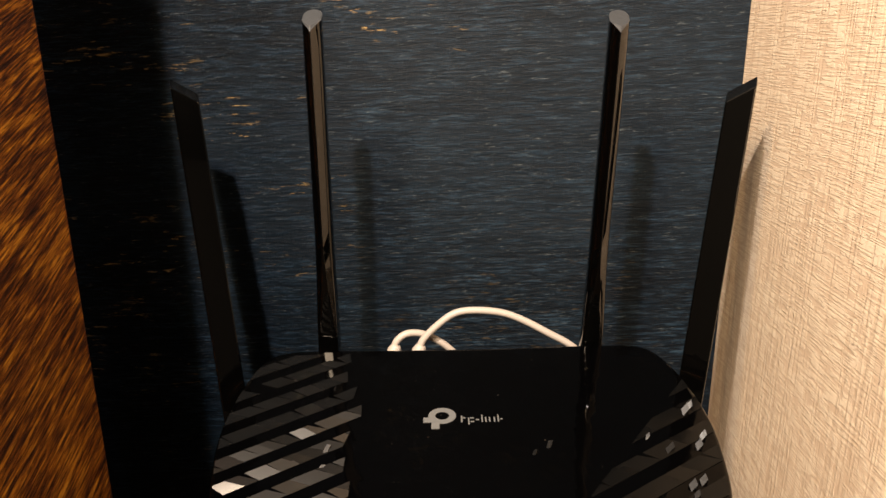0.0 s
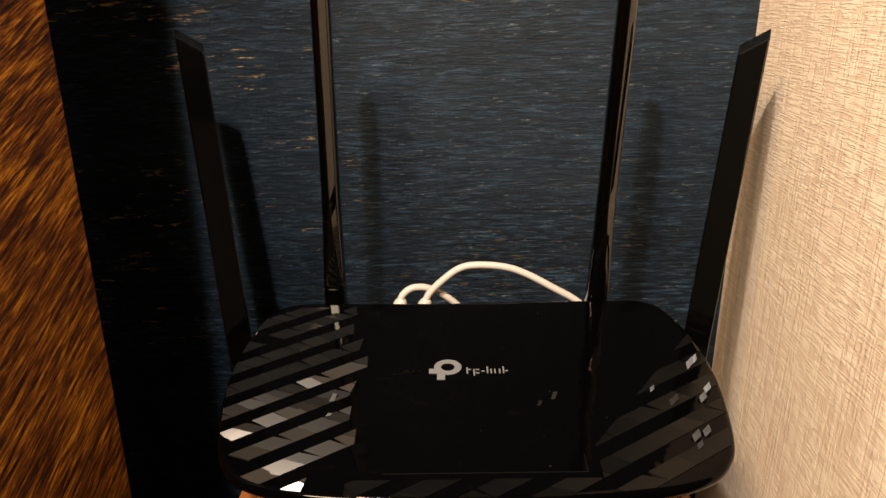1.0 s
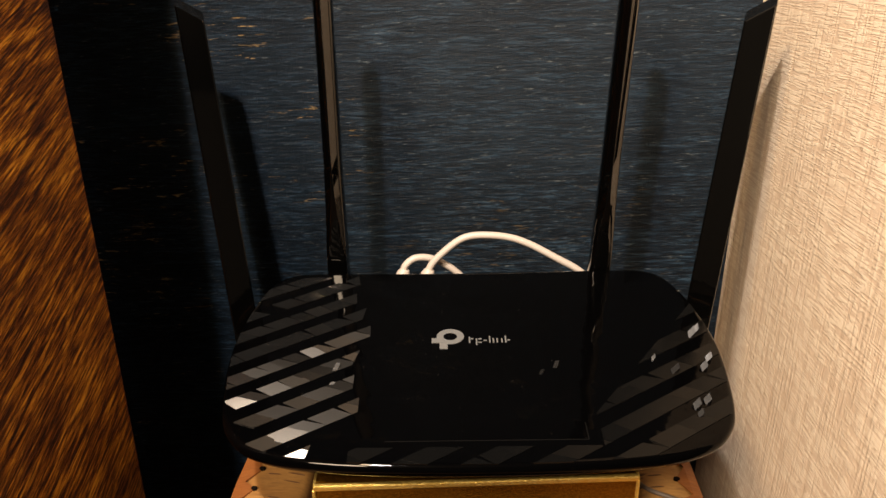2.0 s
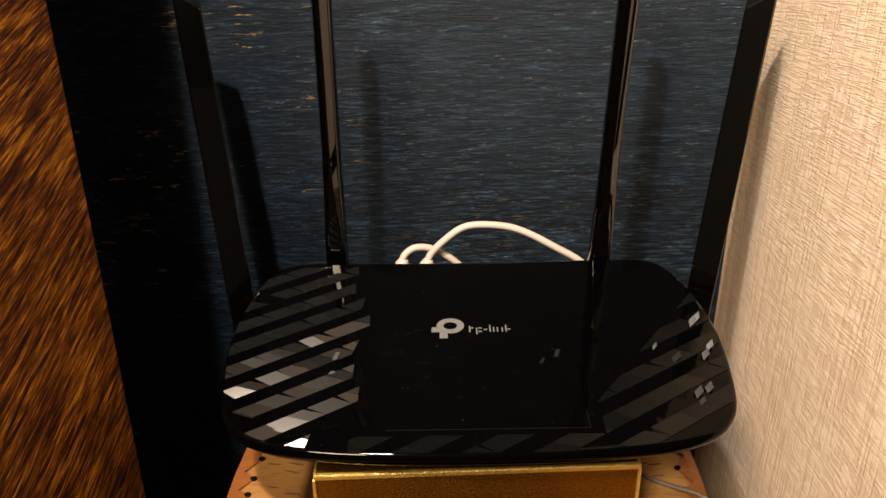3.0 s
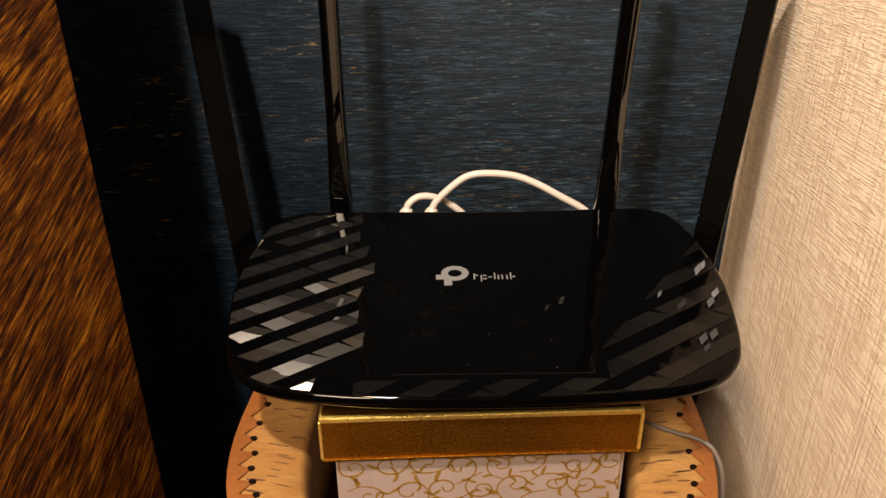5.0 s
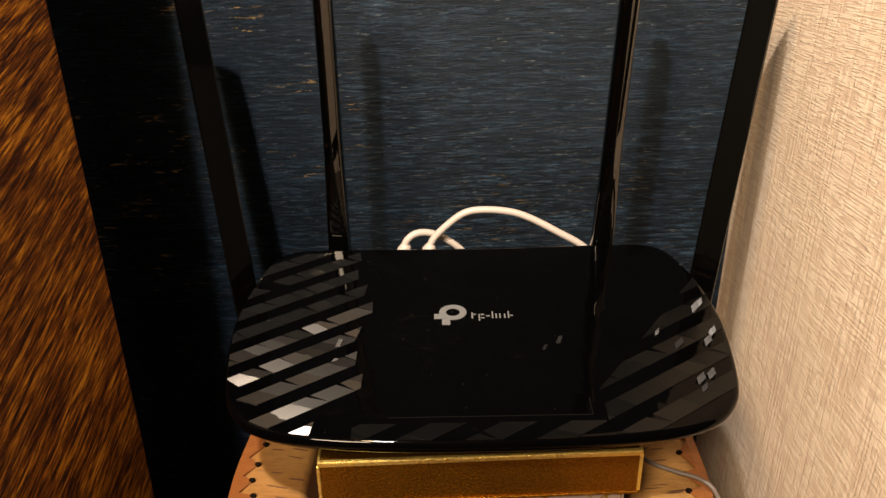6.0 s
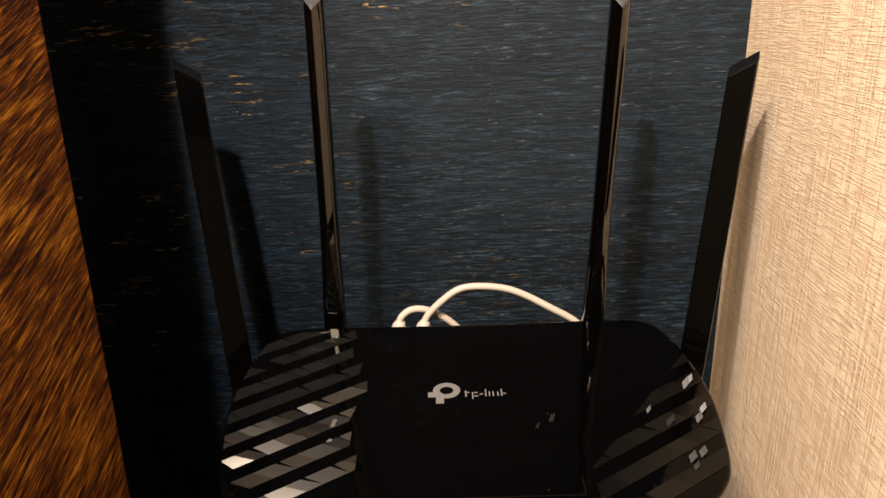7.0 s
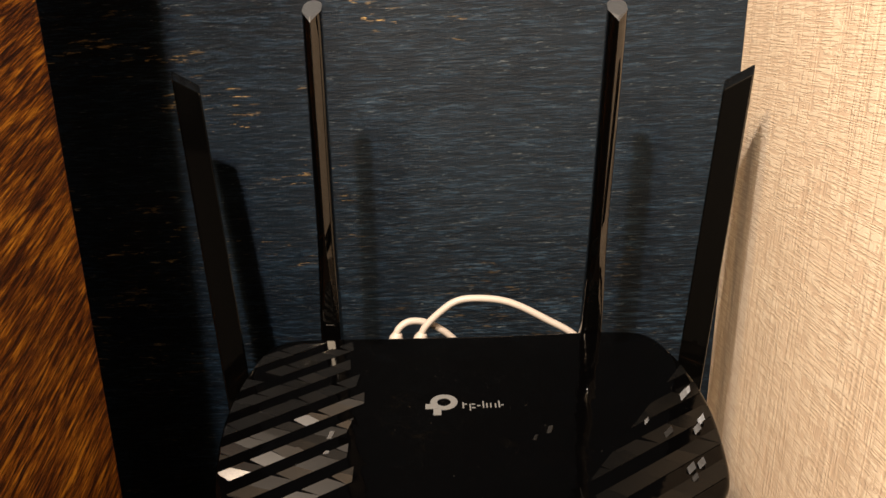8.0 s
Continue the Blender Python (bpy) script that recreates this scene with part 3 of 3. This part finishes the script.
# ---- the gift box ----
def gift_box():
    root = tagged(new("gift_box"), "pale pink gift box with gold scroll print and gold foil lid", "gift box")
    BASE = SHELF_Z + 0.006
    yaw = 5.3
    root.matrix_world = pose(-0.0487, 0.1920, BASE, 0, 0, yaw)
    lid_top, lid_low = 0.9080 - BASE, 0.8860 - BASE
    width, depth = 0.1368, 0.118
    part("lid", box_bm(0, width, 0, depth, lid_low, lid_top, 0.0012, 3), GOLD, root, "gold foil lid with a highlight coloured into its edges")
    # edge strips; top and corner ones have the lamp's shine in their colour
    for z in (lid_low, lid_top):
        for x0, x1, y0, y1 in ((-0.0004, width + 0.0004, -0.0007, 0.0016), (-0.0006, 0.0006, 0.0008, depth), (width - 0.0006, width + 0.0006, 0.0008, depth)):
            part("foil_edge", box_bm(x0, x1, y0, y1, z - (0.0022 if z > lid_low else 0.0007), z + 0.0004, 0.0003 if z < lid_low + 0.001 else 0.0006, 2), GOLD_LIT if z > lid_low else GOLD, root, "gold foil edge, top and corners coloured lamp-bright")
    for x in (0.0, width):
        part("foil_edge", box_bm(x - 0.0009, x + 0.0006, -0.0006, 0.0008, lid_low + 0.0006, lid_top - 0.0018, 0.0003, 1), GOLD_LIT, root, "gold foil edge, top and corners coloured lamp-bright")
    body = part("body", box_bm(0.0045, width - 0.0045, 0.0035, depth - 0.0035, 0.0, lid_low + 0.002, 0.0008, 2), PINK, root)
    # printed scrolls: vines that curl into spirals, with leaves
    rng = random.Random(11)

    def ribbon(pts, w):
        bm = bmesh.new()
        path = spline(pts, 6)
        rows = []
        n = len(path)
        for i, p in enumerate(path):
            d = (path[min(i + 1, n - 1)] - path[max(i - 1, 0)]).normalized()
            s = Vector((-d.z, 0, d.x))
            taper = w * (0.45 + 0.55 * math.sin(math.pi * min(1, (i + 1) / n)))
            rows.append([bm.verts.new((p.x + k * s.x * taper, y, p.z + k * s.z * taper)) for k, y in ((-1, 0.0036), (-1, 0.0034), (1, 0.0034), (1, 0.0036))])
        for a, b in zip(rows, rows[1:]):
            for i in range(3):
                bm.faces.new((a[i], a[i + 1], b[i + 1], b[i]))
        return bm

    def add(pts, w):
        part("scroll", ribbon([Vector((x, 0, z)) for x, z in pts], w), VINE, body)

    z1 = lid_low - 0.001
    def leaf(x, z, a, size):
        bend = rng.uniform(-0.35, 0.35)
        pts = [(x, z), (x + 0.5 * size * math.cos(a + bend), z + 0.5 * size * math.sin(a + bend)), (x + size * math.cos(a), z + size * math.sin(a))]
        if all(0.006 < px < width - 0.006 and pz < z1 for px, pz in pts):
            add(pts, size * 0.15)

    for row in range(3):
        for col in range(8):
            cx = 0.012 + col * 0.0162 + (row % 2) * 0.008 + rng.uniform(-0.002, 0.002)
            cz = z1 - 0.0075 - row * 0.0140 + rng.uniform(-0.0025, 0.0025)
            r, hand, start = rng.uniform(0.0042, 0.0064), rng.choice((-1, 1)), rng.uniform(0, 6.28)
            turns = rng.randint(8, 12)
            pts = []
            for k in range(-4, turns):
                a = start + hand * k * 0.55
                rr = r * (1 - 0.062 * k) if k >= 0 else r * (1 + 0.16 * k * k * 0.35)
                pts.append((cx + rr * 1.2 * math.cos(a), cz + rr * 0.95 * math.sin(a)))
            pts = [(min(max(x, 0.006), width - 0.006), min(z, z1)) for x, z in pts]
            add(pts, 0.00046)
            leaf(*pts[-1], start + hand * (turns + 1) * 0.55 + hand * 1.6, 0.0030)
            for k in (1, 4, 7):
                a = start + hand * (k - 4) * 0.55 + hand * 0.9 + rng.uniform(-0.4, 0.4)
                leaf(*pts[k], a, rng.uniform(0.0040, 0.0066))
            leaf(*pts[4], start + 3.1 + rng.uniform(-0.5, 0.5), 0.0045)
    return root


gift_box()


# ---- the birch bark box ----
def superellipse(a, b, cx, cy, z, n=140, power=2.75):
    out = []
    for j in range(n):
        t = 2 * math.pi * j / n
        c, s = math.cos(t), math.sin(t)
        out.append(Vector((cx + a * math.copysign(abs(c) ** (2 / power), c), cy + b * math.copysign(abs(s) ** (2 / power), s), z)))
    return out


def bark_box():
    root = tagged(new("bark_box"), "open birch bark box with a wide stitched rim", "box")
    cx, cy, rim = 0.0135, 0.265, 0.8660
    root.matrix_world = pose(cx, cy, SHELF_Z)
    h = rim - SHELF_Z
    A, B = 0.1160, 0.130
    ring = lambda d, z: superellipse(A - d, B - 0.3 * d, 0, 0, z)
    part("side", rings_bm([ring(0.006, 0.0), ring(0.003, h - 0.010), ring(0.002, h - 0.004), ring(0.006, h - 0.004), ring(0.009, 0.004)], True, True), BARK_IN, root, smooth=False)
    top = part("rim", rings_bm([ring(0.002, h - 0.0035), ring(0.0025, h - 0.0012), ring(0.010, h), ring(0.024, h + 0.0006), ring(0.0335, h + 0.0002), ring(0.0358, h - 0.0012), ring(0.0372, h - 0.0040), ring(0.0385, h - 0.010), ring(0.040, h - 0.050), ring(0.0375, h - 0.050), ring(0.035, h - 0.008), ring(0.020, h - 0.0035)], False, False), BARK, root, smooth=True)
    rng = random.Random(3)
    n = 74
    outer, inner = superellipse(A + 0.0005, B + 0.0005, 0, 0, 0, n), superellipse(A - 0.0105, B - 0.0105, 0, 0, 0, n)
    back = superellipse(A - 0.004, B - 0.004, 0, 0, 0, n)
    for j in range(n):
        o0, o1 = outer[j], outer[(j + 1) % n]
        m = (o0 + o1) / 2
        tip = (inner[j] + inner[(j + 1) % n]) / 2 + Vector((rng.uniform(-0.001, 0.001), rng.uniform(-0.001, 0.001), 0))
        if m.y > 0.075:
            continue
        # saw-toothed flap folded over the edge
        bm = bmesh.new()
        zt = h + 0.0007
        a = [bm.verts.new((o0.x, o0.y, h - 0.014)), bm.verts.new((o1.x, o1.y, h - 0.014))]
        b = [bm.verts.new((o0.x, o0.y, zt - 0.0012)), bm.verts.new((o1.x, o1.y, zt - 0.0012))]
        c = [bm.verts.new((*back[j].xy, zt)), bm.verts.new((*back[(j + 1) % n].xy, zt))]
        t = bm.verts.new((tip.x, tip.y, zt + rng.uniform(-0.0002, 0.0003)))
        bm.faces.new((a[0], a[1], b[1], b[0]))
        bm.faces.new((b[0], b[1], c[1], c[0]))
        bm.faces.new((c[0], c[1], t))
        low = bmesh.ops.extrude_face_region(bm, geom=bm.faces[:])
        for v in low["geom"]:
            if isinstance(v, bmesh.types.BMVert):
                v.co.z -= 0.0009
        part("flap", bm, BARK_IN, top, "orange inner bark flap")
        # stitch hole beside each tip
        e = tip * 1.004
        pts = []
        for zz, k in ((h - 0.001, 1.0), (h + 0.0012, 0.95)):
            pts.append([Vector((e.x + 0.0017 * k * math.cos(2 * math.pi * q / 9), e.y + 0.0014 * k * math.sin(2 * math.pi * q / 9), zz)) for q in range(9)])
        part("stitch", rings_bm(pts), HOLE, top, "dark stitch hole")
    for j in range(56):
        side = -1 if j < 28 else 1
        x = side * rng.uniform(0.083, 0.099)
        y = rng.uniform(-0.085, 0.03)
        ln, wd = rng.uniform(0.0026, 0.0052), rng.uniform(0.00022, 0.00042)
        turn = radians(-8 if side < 0 else 10) + rng.uniform(-0.08, 0.08)
        bm = rings_bm([[Vector((ln * sx * math.cos(turn) - wd * sy * math.sin(turn), ln * sx * math.sin(turn) + wd * sy * math.cos(turn), z)) for sx, sy in ((-1, 0), (-0.5, -1), (0.5, -1), (1, 0), (0.5, 1), (-0.5, 1))] for z in (0.0, 0.0012)])
        ob = part("lenticel", bm, LENTICEL, top)
        ob.location = (x, y, h - 0.0005)
    return root


bark_box()


# ---- grey cable over the bark rim ----
def grey_cable():
    root = tagged(new("power_cable"), "thin grey cable lying over the bark box rim by the wall", "cable")
    root.matrix_world = pose(0.125, 0.225, 0.873)
    bm = tube_bm([(0.092, 0.262, 0.8705), (0.1000, 0.2440, 0.8708), (0.1120, 0.2355, 0.8712), (0.1225, 0.2300, 0.8715), (0.1290, 0.2245, 0.868), (0.1328, 0.2185, 0.852), (0.135, 0.216, 0.80), (0.136, 0.215, 0.665)], 0.0011)
    bm.transform(Matrix.Translation((-0.125, -0.225, -0.873)))
    part("cord", bm, GREY, root, smooth=True)


grey_cable()
